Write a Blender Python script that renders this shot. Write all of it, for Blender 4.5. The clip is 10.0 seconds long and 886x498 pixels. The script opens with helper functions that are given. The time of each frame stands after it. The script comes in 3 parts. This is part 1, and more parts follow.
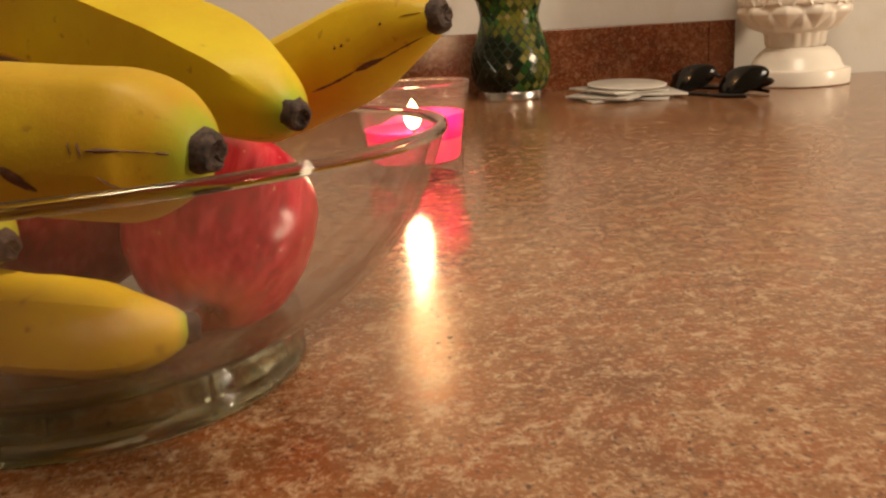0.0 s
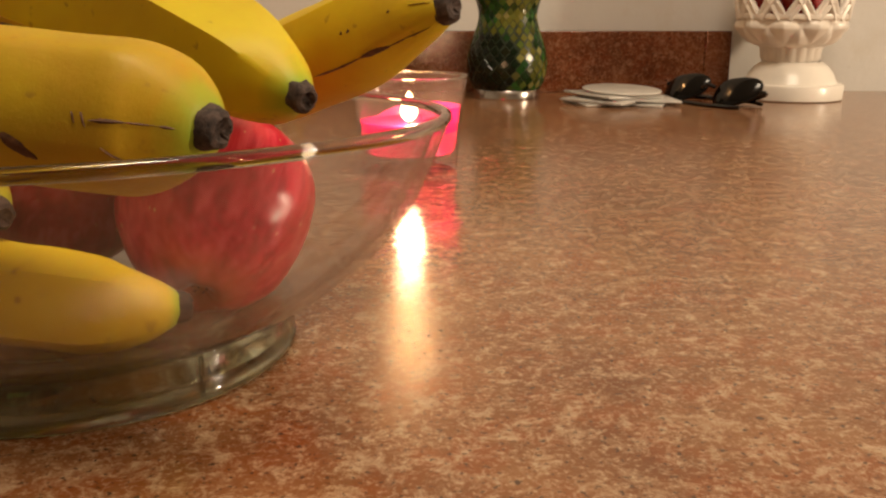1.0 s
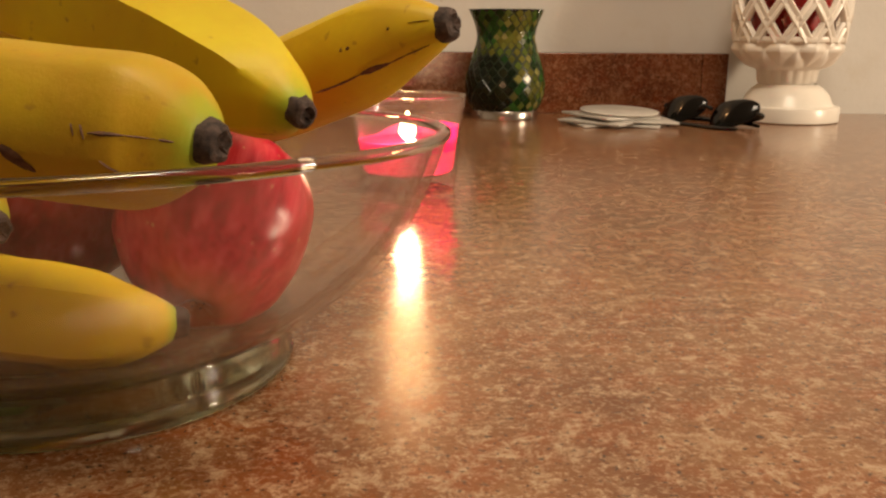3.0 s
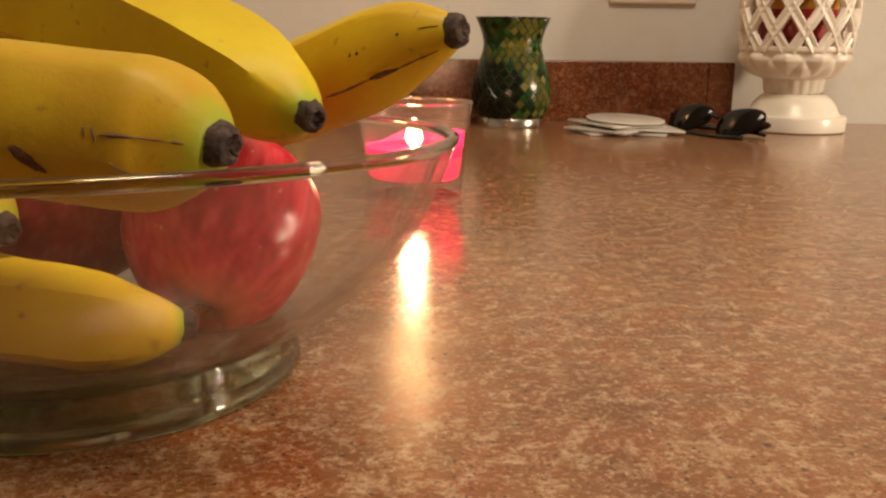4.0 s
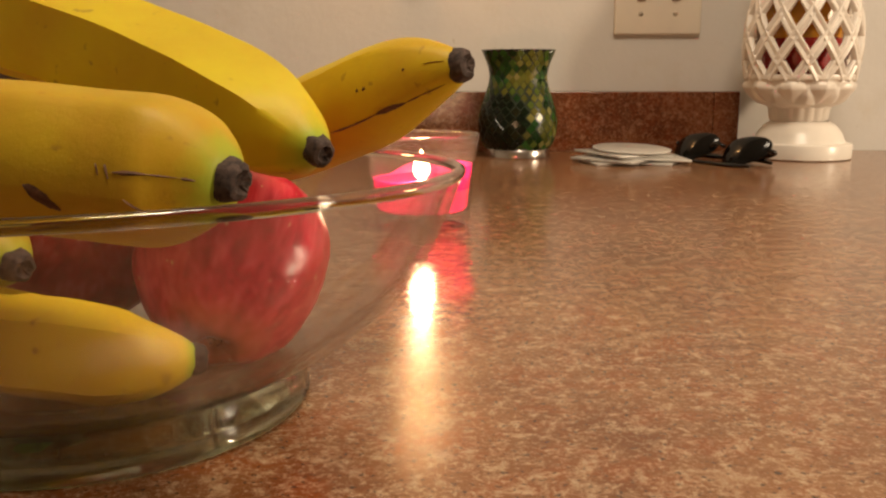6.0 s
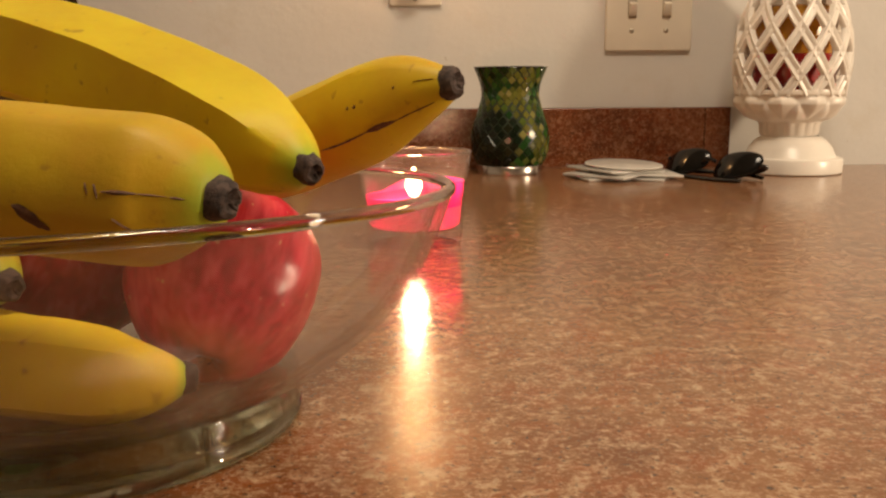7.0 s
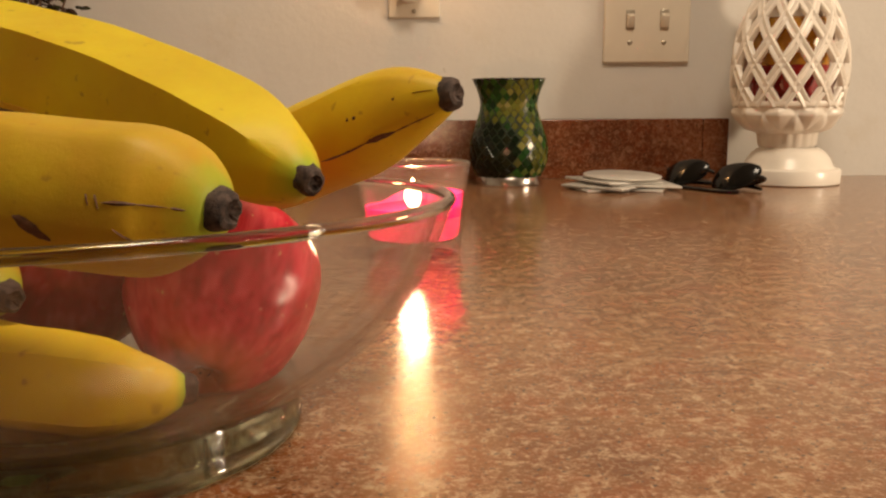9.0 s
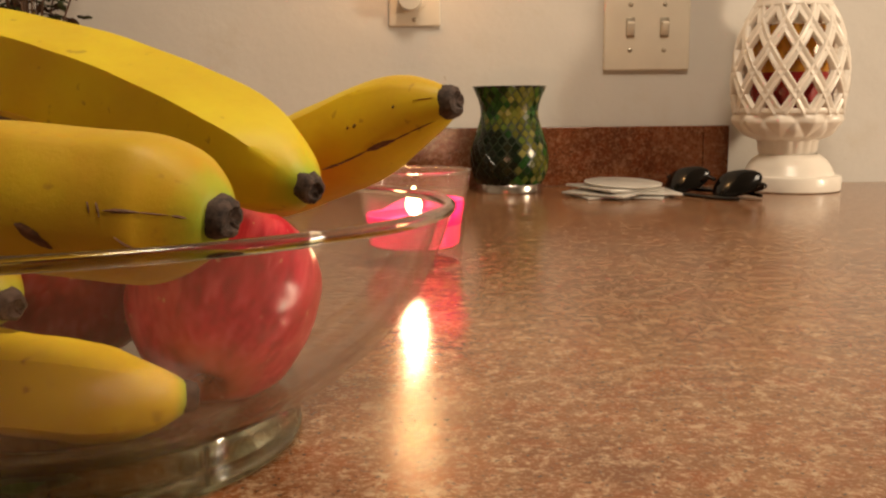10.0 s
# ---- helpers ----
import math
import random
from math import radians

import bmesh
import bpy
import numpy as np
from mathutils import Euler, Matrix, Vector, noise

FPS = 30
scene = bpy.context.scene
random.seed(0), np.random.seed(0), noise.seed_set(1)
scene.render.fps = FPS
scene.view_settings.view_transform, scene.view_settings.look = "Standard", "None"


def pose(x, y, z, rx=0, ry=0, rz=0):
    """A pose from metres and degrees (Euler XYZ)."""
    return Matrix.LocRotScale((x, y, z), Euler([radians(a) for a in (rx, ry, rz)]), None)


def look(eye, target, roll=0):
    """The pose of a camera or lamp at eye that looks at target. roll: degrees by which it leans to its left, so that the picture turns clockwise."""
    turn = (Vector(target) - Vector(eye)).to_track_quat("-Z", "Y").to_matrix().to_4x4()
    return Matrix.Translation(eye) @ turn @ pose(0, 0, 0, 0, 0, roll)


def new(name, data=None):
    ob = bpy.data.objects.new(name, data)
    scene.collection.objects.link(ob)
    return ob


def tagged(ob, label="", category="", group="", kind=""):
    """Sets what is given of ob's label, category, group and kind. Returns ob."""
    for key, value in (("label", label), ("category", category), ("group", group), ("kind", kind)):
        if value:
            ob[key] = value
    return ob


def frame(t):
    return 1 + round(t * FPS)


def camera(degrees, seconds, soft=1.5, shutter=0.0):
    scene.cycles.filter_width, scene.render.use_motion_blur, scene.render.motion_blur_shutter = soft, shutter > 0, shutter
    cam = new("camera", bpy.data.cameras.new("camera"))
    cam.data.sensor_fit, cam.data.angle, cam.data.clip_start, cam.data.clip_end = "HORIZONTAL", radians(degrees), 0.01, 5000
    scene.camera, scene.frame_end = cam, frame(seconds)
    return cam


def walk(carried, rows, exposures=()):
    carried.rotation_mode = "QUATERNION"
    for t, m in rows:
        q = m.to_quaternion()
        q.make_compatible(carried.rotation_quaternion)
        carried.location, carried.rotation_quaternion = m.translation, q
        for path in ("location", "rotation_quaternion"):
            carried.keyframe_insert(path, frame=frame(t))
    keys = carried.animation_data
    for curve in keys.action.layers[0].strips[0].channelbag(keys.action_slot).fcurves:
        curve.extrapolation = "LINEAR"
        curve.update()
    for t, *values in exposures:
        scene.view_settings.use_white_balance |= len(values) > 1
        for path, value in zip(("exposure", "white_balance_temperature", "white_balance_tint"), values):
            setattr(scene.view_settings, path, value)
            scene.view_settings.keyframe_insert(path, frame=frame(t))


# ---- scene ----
cam = camera(53.0, 10.0, soft=2.3, shutter=0.5)
PATH = [
    (0, (0.00576, 0.00303, 0.11795), (-0.0265, 1.9322, -0.4087), -3.25),
    (0.1, (0.00657, -0.00045, 0.11805), (-0.0336, 1.9284, -0.4091), -3.00),
    (0.2, (0.00300, 0.00353, 0.11797), (-0.0168, 1.9314, -0.4140), -1.70),
    (0.3, (0.00191, 0.00534, 0.11748), (-0.0082, 1.9317, -0.4201), -0.92),
    (0.5, (0.00081, 0.00414, 0.11751), (0.0054, 1.9313, -0.4173), -0.34),
    (1, (0.00116, 0.00399, 0.11627), (0.0071, 1.9311, -0.4186), 0.06),
    (1.5, (0.00060, 0.00472, 0.11549), (-0.0122, 1.9321, -0.4184), 0.07),
    (2, (0.00016, 0.00509, 0.11494), (-0.0052, 1.9322, -0.4200), 0.17),
    (2.5, (0.00099, 0.00441, 0.11500), (0.0115, 1.9398, -0.3893), 0.19),
    (4, (-0.00048, 0.00426, 0.11399), (0.0027, 1.9475, -0.3590), 0.77),
    (4.5, (-0.00057, 0.00257, 0.11488), (-0.0027, 1.9564, -0.3123), 0.80),
    (5, (-0.00027, 0.00185, 0.11489), (-0.0085, 1.9575, -0.3038), 0.59),
    (6.5, (0.00038, 0.00151, 0.11468), (-0.0144, 1.9633, -0.2742), -0.29),
    (7, (0.00109, 0.00126, 0.11494), (-0.0033, 1.9670, -0.2535), -0.35),
    (7.5, (0.00102, 0.00058, 0.11475), (0.0024, 1.9686, -0.2415), -0.33),
    (8, (0.00093, 0.00118, 0.11471), (0.0021, 1.9685, -0.2452), -0.33),
    (8.5, (0.00064, 0.00139, 0.11448), (0.0038, 1.9691, -0.2433), -0.30),
    (9, (0.00075, 0.00084, 0.11476), (-0.0004, 1.9712, -0.2285), -0.40),
    (9.5, (0.00082, -0.00002, 0.11481), (-0.0027, 1.9728, -0.2136), -0.43),
    (10, (0.00102, 0.00006, 0.11469), (-0.0028, 1.9733, -0.2113), -0.55),
]
walk(cam, [(t, look(eye, target, roll)) for t, eye, target, roll in PATH])

# ---- light ----
world = bpy.data.worlds.new("world")
scene.world = world
world.use_nodes = True
world.node_tree.nodes["Background"].inputs[0].default_value = (1.0, 0.8, 0.6, 1)
world.node_tree.nodes["Background"].inputs[1].default_value = 0.02
scene.view_settings.exposure = 0.0


def lamp(name, kind, energy, colour, m, size=0.1, size_y=None):
    data = bpy.data.lights.new(name, kind)
    data.energy, data.color = energy, colour
    if kind == "AREA":
        data.size = size
        if size_y:
            data.shape, data.size_y = "RECTANGLE", size_y
    else:
        data.shadow_soft_size = size
    ob = new(name, data)
    ob.matrix_world = m
    return ob


# the kitchen's ceiling fixture, a lit room to the right, the plug-in night light and the candle flame
lamp("ceiling_lamp", "AREA", 16, (1.0, 0.81, 0.60), look((0.22, 0.10, 1.42), (0.02, 0.20, 0.0)), 0.45, 0.45)
lamp("side_lamp", "AREA", 23.5, (1.0, 0.78, 0.54), look((1.95, 0.12, 0.50), (0.10, 0.75, 0.05)), 0.14, 0.35)
lamp("flame_light", "POINT", 0.95, (1.0, 0.62, 0.32), pose(-0.0210, 0.636, 0.0460), 0.005)
lamp("bulb_light", "POINT", 0.26, (1.0, 0.48, 0.17), pose(-0.040, 1.165, 0.345), 0.004)


# ---- materials ----
def nodes_of(name):
    m = bpy.data.materials.new(name)
    m.use_nodes = True
    nt = m.node_tree
    b = nt.nodes["Principled BSDF"]
    return m, nt, b


def node(nt, kind, **values):
    n = nt.nodes.new(kind)
    for k, v in values.items():
        if k == "operation":
            n.operation = v
        elif k == "blend_type":
            n.blend_type = v
        elif k == "data_type":
            n.data_type = v
        elif k == "attribute_name":
            n.attribute_name = v
        else:
            n.inputs[k].default_value = v
    return n


def ramp(nt, source, stops, mode="LINEAR"):
    n = nt.nodes.new("ShaderNodeValToRGB")
    n.color_ramp.interpolation = mode
    while len(n.color_ramp.elements) < len(stops):
        n.color_ramp.elements.new(0.5)
    for e, (p, c) in zip(n.color_ramp.elements, stops):
        e.position, e.color = p, (*c, 1)
    nt.links.new(source, n.inputs[0])
    return n.outputs[0]


def mix(nt, fac, a, b, mode="MIX"):
    n = nt.nodes.new("ShaderNodeMix")
    n.data_type, n.blend_type = "RGBA", mode
    for sock, v in ((n.inputs[0], fac), (n.inputs[6], a), (n.inputs[7], b)):
        if isinstance(v, bpy.types.NodeSocket):
            nt.links.new(v, sock)
        elif isinstance(v, tuple):
            sock.default_value = (*v, 1)
        else:
            sock.default_value = v
    return n.outputs[2]


def noise_of(nt, scale, detail=4.0, rough=0.55, stretch=None, distortion=0.0):
    tc = nt.nodes.new("ShaderNodeTexCoord")
    src = tc.outputs["Object"]
    if stretch:
        mp = nt.nodes.new("ShaderNodeMapping")
        mp.inputs["Scale"].default_value = stretch
        nt.links.new(src, mp.inputs[0])
        src = mp.outputs[0]
    n = node(nt, "ShaderNodeTexNoise", Scale=scale, Detail=detail, Roughness=rough, Distortion=distortion)
    nt.links.new(src, n.inputs["Vector"])
    return n.outputs["Fac"]


def bump(nt, b, source, strength, distance):
    n = node(nt, "ShaderNodeBump", Strength=strength, Distance=distance)
    nt.links.new(source, n.inputs["Height"])
    nt.links.new(n.outputs[0], b.inputs["Normal"])


def plain(name, colour, rough=0.5, metal=0.0, scale=60.0, amount=0.12, bump_d=0.0002, sss=0.0):
    m, nt, b = nodes_of(name)
    f = noise_of(nt, scale)
    dark = tuple(c * (1 - amount) for c in colour)
    lite = tuple(min(1, c * (1 + amount)) for c in colour)
    nt.links.new(ramp(nt, f, [(0.3, dark), (0.7, lite)]), b.inputs["Base Color"])
    b.inputs["Roughness"].default_value, b.inputs["Metallic"].default_value = rough, metal
    b.inputs["Subsurface Weight"].default_value = sss
    if bump_d:
        bump(nt, b, noise_of(nt, scale * 4), 0.4, bump_d)
    return m


def laminate(name, tint):
    m, nt, b = nodes_of(name)
    tinted = lambda c: tuple(v * t for v, t in zip(c, tint))
    broad = ramp(nt, noise_of(nt, 14, 3, 0.6), [(0.36, tinted((0.158, 0.055, 0.017))), (0.62, tinted((0.258, 0.114, 0.044)))])
    areas = noise_of(nt, 36, 5, 0.7)
    broad = mix(nt, ramp(nt, areas, [(0.47, (0, 0, 0)), (0.62, (0.75, 0.75, 0.75))]), broad, tinted((0.245, 0.068, 0.016)))
    flakes = noise_of(nt, 116, 8, 0.80, distortion=0.4)
    c = mix(nt, ramp(nt, flakes, [(0.50, (0, 0, 0)), (0.65, (0.78, 0.78, 0.78))]), broad, tinted((0.56, 0.395, 0.245)))
    large = noise_of(nt, 62, 7, 0.74, distortion=0.5)
    c = mix(nt, ramp(nt, large, [(0.55, (0, 0, 0)), (0.65, (0.36, 0.36, 0.36))]), c, tinted((0.60, 0.43, 0.27)))
    fine = noise_of(nt, 430, 5, 0.7, distortion=0.3)
    c = mix(nt, ramp(nt, fine, [(0.52, (0, 0, 0)), (0.66, (0.6, 0.6, 0.6))]), c, tinted((0.56, 0.40, 0.25)))
    rust = noise_of(nt, 210, 5, 0.7, distortion=0.4)
    c = mix(nt, ramp(nt, rust, [(0.55, (0, 0, 0)), (0.68, (0.7, 0.7, 0.7))]), c, tinted((0.19, 0.062, 0.018)))
    specks = noise_of(nt, 420, 2, 0.5)
    c = mix(nt, ramp(nt, specks, [(0.62, (0, 0, 0)), (0.68, (0.85, 0.85, 0.85))]), c, tinted((0.055, 0.033, 0.02)))
    nt.links.new(c, b.inputs["Base Color"])
    r = ramp(nt, noise_of(nt, 120, 4), [(0.3, (0.11, 0.11, 0.11)), (0.7, (0.21, 0.21, 0.21))])
    nt.links.new(r, b.inputs["Roughness"])
    bump(nt, b, noise_of(nt, 900, 4, 0.7), 0.35, 0.00012)
    return m


COUNTER = laminate("brown_laminate", (1.0, 1.0, 1.0))
SPLASH = laminate("red_brown_laminate", (0.60, 0.42, 0.36))


def wall_paint():
    m, nt, b = nodes_of("cream_wall_paint")
    c = ramp(nt, noise_of(nt, 5, 4, 0.6), [(0.3, (0.60, 0.58, 0.545)), (0.7, (0.66, 0.64, 0.60))])
    c = mix(nt, ramp(nt, noise_of(nt, 11, 5, 0.7), [(0.58, (0, 0, 0)), (0.75, (0.30, 0.30, 0.30))]), c, (0.52, 0.45, 0.34))
    c = mix(nt, ramp(nt, noise_of(nt, 85, 2, 0.5), [(0.74, (0, 0, 0)), (0.79, (0.45, 0.45, 0.45))]), c, (0.36, 0.30, 0.22))
    nt.links.new(c, b.inputs["Base Color"])
    b.inputs["Roughness"].default_value = 0.55
    bump(nt, b, noise_of(nt, 30, 6, 0.65), 0.45, 0.0020)
    return m


WALL = wall_paint()
FLOOR = plain("floor_tan_vinyl", (0.30, 0.22, 0.15), 0.4)
CEIL = plain("ceiling_white", (0.75, 0.72, 0.66), 0.8)
PLASTIC = plain("ivory_plastic", (0.74, 0.68, 0.57), 0.32, 0, 20, 0.04, 0)
DARK_SLOT = plain("dark_slot", (0.03, 0.025, 0.02), 0.5)
SCREW = plain("painted_screw", (0.45, 0.40, 0.32), 0.35, 0.6)
CERAMIC = plain("white_glazed_ceramic", (0.84, 0.79, 0.71), 0.28, 0, 30, 0.05, 0.0003)
CHROME = plain("brushed_steel", (0.62, 0.57, 0.52), 0.22, 1.0, 80, 0.08, 0)
GROUT = plain("dark_green_grout", (0.012, 0.022, 0.010), 0.30)
BLACK = plain("black_gloss_plastic", (0.010, 0.008, 0.007), 0.13, 0, 60, 0.1, 0)
WICK = plain("charred_wick", (0.022, 0.013, 0.008), 0.9)
TIP = plain("dark_banana_tip", (0.052, 0.032, 0.025), 0.8, 0, 520, 0.8, 0.0012)
BRUISE = plain("brown_banana_bruise", (0.105, 0.042, 0.014), 0.65, 0, 700, 0.35, 0.0002)
LENS = plain("dark_lens", (0.006, 0.005, 0.004), 0.12, 0, 60, 0.1, 0)
LENS.node_tree.nodes["Principled BSDF"].inputs["Specular IOR Level"].default_value = 0.28
FOLIAGE = plain("dried_dark_foliage", (0.060, 0.032, 0.018), 0.7, 0, 90, 0.5)
GREENLEAF = plain("dark_green_leaf", (0.42, 0.56, 0.26), 0.28, 0, 160, 0.5, 0.0010)
DRY_GREEN = plain("dull_dried_green", (0.055, 0.075, 0.025), 0.6, 0, 90, 0.4)
POT = plain("brown_glazed_pot", (0.09, 0.045, 0.025), 0.3)


def thin_glass(name, tint, gloss_rough=0.03, haze=0.0, haze_colour=(0.8, 0.7, 0.6), wavy=0.0, base_gloss=0.026):
    """A thin clear wall: light goes straight through, Fresnel drives the gloss, haze is a diffuse colour in place of a
    reflected veil.
    """
    m = bpy.data.materials.new(name)
    m.use_nodes = True
    nt = m.node_tree
    nt.nodes.clear()
    out = nt.nodes.new("ShaderNodeOutputMaterial")
    tr = node(nt, "ShaderNodeBsdfTransparent", Color=(*tint, 1))
    gl = node(nt, "ShaderNodeBsdfGlossy", Roughness=gloss_rough)
    if wavy:
        # the slight waves of pressed glass
        bp = node(nt, "ShaderNodeBump", Strength=1.0, Distance=wavy)
        nt.links.new(noise_of(nt, 22, 2, 0.4), bp.inputs["Height"])
        nt.links.new(bp.outputs[0], gl.inputs["Normal"])
    lw = node(nt, "ShaderNodeLayerWeight", Blend=0.5)
    pw = node(nt, "ShaderNodeMath", operation="POWER")
    pw.inputs[1].default_value = 3.6
    fr = node(nt, "ShaderNodeMath", operation="MULTIPLY_ADD")
    fr.inputs[1].default_value, fr.inputs[2].default_value = 0.75, base_gloss
    nt.links.new(lw.outputs["Facing"], pw.inputs[0])
    nt.links.new(pw.outputs[0], fr.inputs[0])
    mx = nt.nodes.new("ShaderNodeMixShader")
    nt.links.new(fr.outputs[0], mx.inputs[0])
    first = tr.outputs[0]
    if haze:
        df = node(nt, "ShaderNodeBsdfDiffuse", Color=(*haze_colour, 1))
        mh = nt.nodes.new("ShaderNodeMixShader")
        f = ramp(nt, noise_of(nt, 30, 3), [(0.3, (haze * 0.6,) * 3), (0.7, (haze * 1.4,) * 3)])
        nt.links.new(f, mh.inputs[0])
        nt.links.new(tr.outputs[0], mh.inputs[1])
        nt.links.new(df.outputs[0], mh.inputs[2])
        first = mh.outputs[0]
    nt.links.new(first, mx.inputs[1])
    nt.links.new(gl.outputs[0], mx.inputs[2])
    nt.links.new(mx.outputs[0], out.inputs[0])
    return m


def solid_glass(name, tint, clear):
    """Thick glass that bends light; a share of it lets light straight through."""
    m, nt, b = nodes_of(name)
    b.inputs["Base Color"].default_value = (*tint, 1)
    b.inputs["Transmission Weight"].default_value = 1.0
    b.inputs["Roughness"].default_value = 0.0
    b.inputs["IOR"].default_value = 1.5
    tr = node(nt, "ShaderNodeBsdfTransparent", Color=(*tint, 1))
    mx = nt.nodes.new("ShaderNodeMixShader")
    mx.inputs[0].default_value = clear
    nt.links.new(b.outputs[0], mx.inputs[1])
    nt.links.new(tr.outputs[0], mx.inputs[2])
    nt.links.new(mx.outputs[0], nt.nodes["Material Output"].inputs[0])
    return m


# the bowl's milky reflections are put in as haze colour
BOWL_GLASS = thin_glass("clear_bowl_glass", (0.996, 0.995, 0.993), 0.012, 0.038, (0.76, 0.61, 0.52), 0.0005, 0.040)
SOLID_GLASS = solid_glass("thick_clear_glass", (0.64, 0.58, 0.50), 0.10)
FOOT_GLASS = solid_glass("dark_thick_glass", (0.76, 0.80, 0.63), 0.22)
CUP_GLASS = thin_glass("clear_cup_glass", (0.96, 0.93, 0.93), 0.03, 0.010, (0.9, 0.7, 0.7))


def wax_material(name, colour, through_share):
    """Wax that passes light on diffusely."""
    m, nt, b = nodes_of(name)
    c = ramp(nt, noise_of(nt, 40, 3), [(0.3, tuple(v * 0.88 for v in colour)), (0.7, colour)])
    nt.links.new(c, b.inputs["Base Color"])
    b.inputs["Roughness"].default_value = 0.25
    tl = nt.nodes.new("ShaderNodeBsdfTranslucent")
    nt.links.new(c, tl.inputs[0])
    mx = nt.nodes.new("ShaderNodeMixShader")
    mx.inputs[0].default_value = through_share
    nt.links.new(b.outputs[0], mx.inputs[1])
    nt.links.new(tl.outputs[0], mx.inputs[2])
    nt.links.new(mx.outputs[0], nt.nodes["Material Output"].inputs[0])
    return m


WAX = wax_material("pink_wax", (0.99, 0.46, 0.50), 0.85)
MELT = wax_material("melted_magenta_wax", (0.99, 0.09, 0.46), 0.80)
FROSTED = wax_material("frosted_white_glass", (0.84, 0.81, 0.76), 0.38)
RED_WAX = plain("red_candle_jar", (0.34, 0.022, 0.020), 0.25, 0, 60, 0.2, 0)
AMBER = plain("amber_candle_jar", (0.52, 0.24, 0.03), 0.25, 0, 50, 0.25, 0)


def glow(name, colour, strength):
    m = bpy.data.materials.new(name)
    m.use_nodes = True
    nt = m.node_tree
    nt.nodes.clear()
    out = nt.nodes.new("ShaderNodeOutputMaterial")
    e = node(nt, "ShaderNodeEmission", Color=(*colour, 1), Strength=strength)
    tr = nt.nodes.new("ShaderNodeBsdfTransparent")
    both = nt.nodes.new("ShaderNodeAddShader")
    nt.links.new(e.outputs[0], both.inputs[0])
    nt.links.new(tr.outputs[0], both.inputs[1])
    nt.links.new(both.outputs[0], out.inputs[0])
    return m


FLAME = glow("candle_flame", (1.0, 0.60, 0.26), 14)
BULB = glow("warm_bulb", (1.0, 0.52, 0.18), 60)


def peel_material(name, green, dull, lemon=1.0, spots=1.0):
    """Banana peel: the float attribute along runs from 0 at the blossom tip to 1 at the stem."""
    m, nt, b = nodes_of(name)
    at = node(nt, "ShaderNodeAttribute", attribute_name="along")
    base = ramp(nt, noise_of(nt, 28, 4, 0.6), [(0.3, (0.66 * dull, 0.425 * lemon * dull, 0.010)), (0.7, (0.76 * dull, 0.560 * lemon * dull, 0.013))])
    wob = node(nt, "ShaderNodeMath", operation="MULTIPLY_ADD")
    wob.inputs[1].default_value, wob.inputs[2].default_value = 0.12, -0.06
    nt.links.new(noise_of(nt, 45, 3), wob.inputs[0])
    s = node(nt, "ShaderNodeMath", operation="ADD")
    nt.links.new(at.outputs["Fac"], s.inputs[0])
    nt.links.new(wob.outputs[0], s.inputs[1])
    g = ramp(nt, s.outputs[0], [(0.0, (green, green, green)), (0.058, (0, 0, 0))])
    c = mix(nt, g, base, (0.26, 0.42, 0.030))
    sp = ramp(nt, noise_of(nt, 170, 2, 0.5), [(0.68, (0, 0, 0)), (0.75, (0.45, 0.45, 0.45))])
    c = mix(nt, sp, c, (0.17, 0.070, 0.018))
    streak = ramp(nt, noise_of(nt, 60, 4, 0.7), [(0.60, (0, 0, 0)), (0.80, (0.35 * spots,) * 3)])
    c = mix(nt, streak, c, (0.40, 0.19, 0.020))
    mottle = ramp(nt, noise_of(nt, 20, 5, 0.65), [(0.46, (0, 0, 0)), (0.68, (0.55 * spots,) * 3)])
    c = mix(nt, mottle, c, (0.50, 0.270, 0.018))
    nt.links.new(c, b.inputs["Base Color"])
    b.inputs["Roughness"].default_value = 0.50
    b.inputs["Specular IOR Level"].default_value = 0.32
    b.inputs["Subsurface Weight"].default_value = 0.15
    b.inputs["Subsurface Radius"].default_value = (0.006, 0.003, 0.0008)
    b.inputs["Subsurface Scale"].default_value = 1.0
    bump(nt, b, noise_of(nt, 150, 6, 0.7), 0.45, 0.0005)
    return m


PEEL = peel_material("yellow_banana_peel", 0.90, 0.96, 1.0)
# more mottled, and darkened in colour for the shade on front and tucked bananas
PEEL_SHADED = peel_material("shaded_banana_peel", 0.80, 0.70, 0.95, 1.3)
PEEL_FRESH = peel_material("fresh_banana_peel", 0.90, 0.90, 1.08, 0.35)
PEEL_RIPE = peel_material("ripe_banana_peel", 0.10, 0.88)


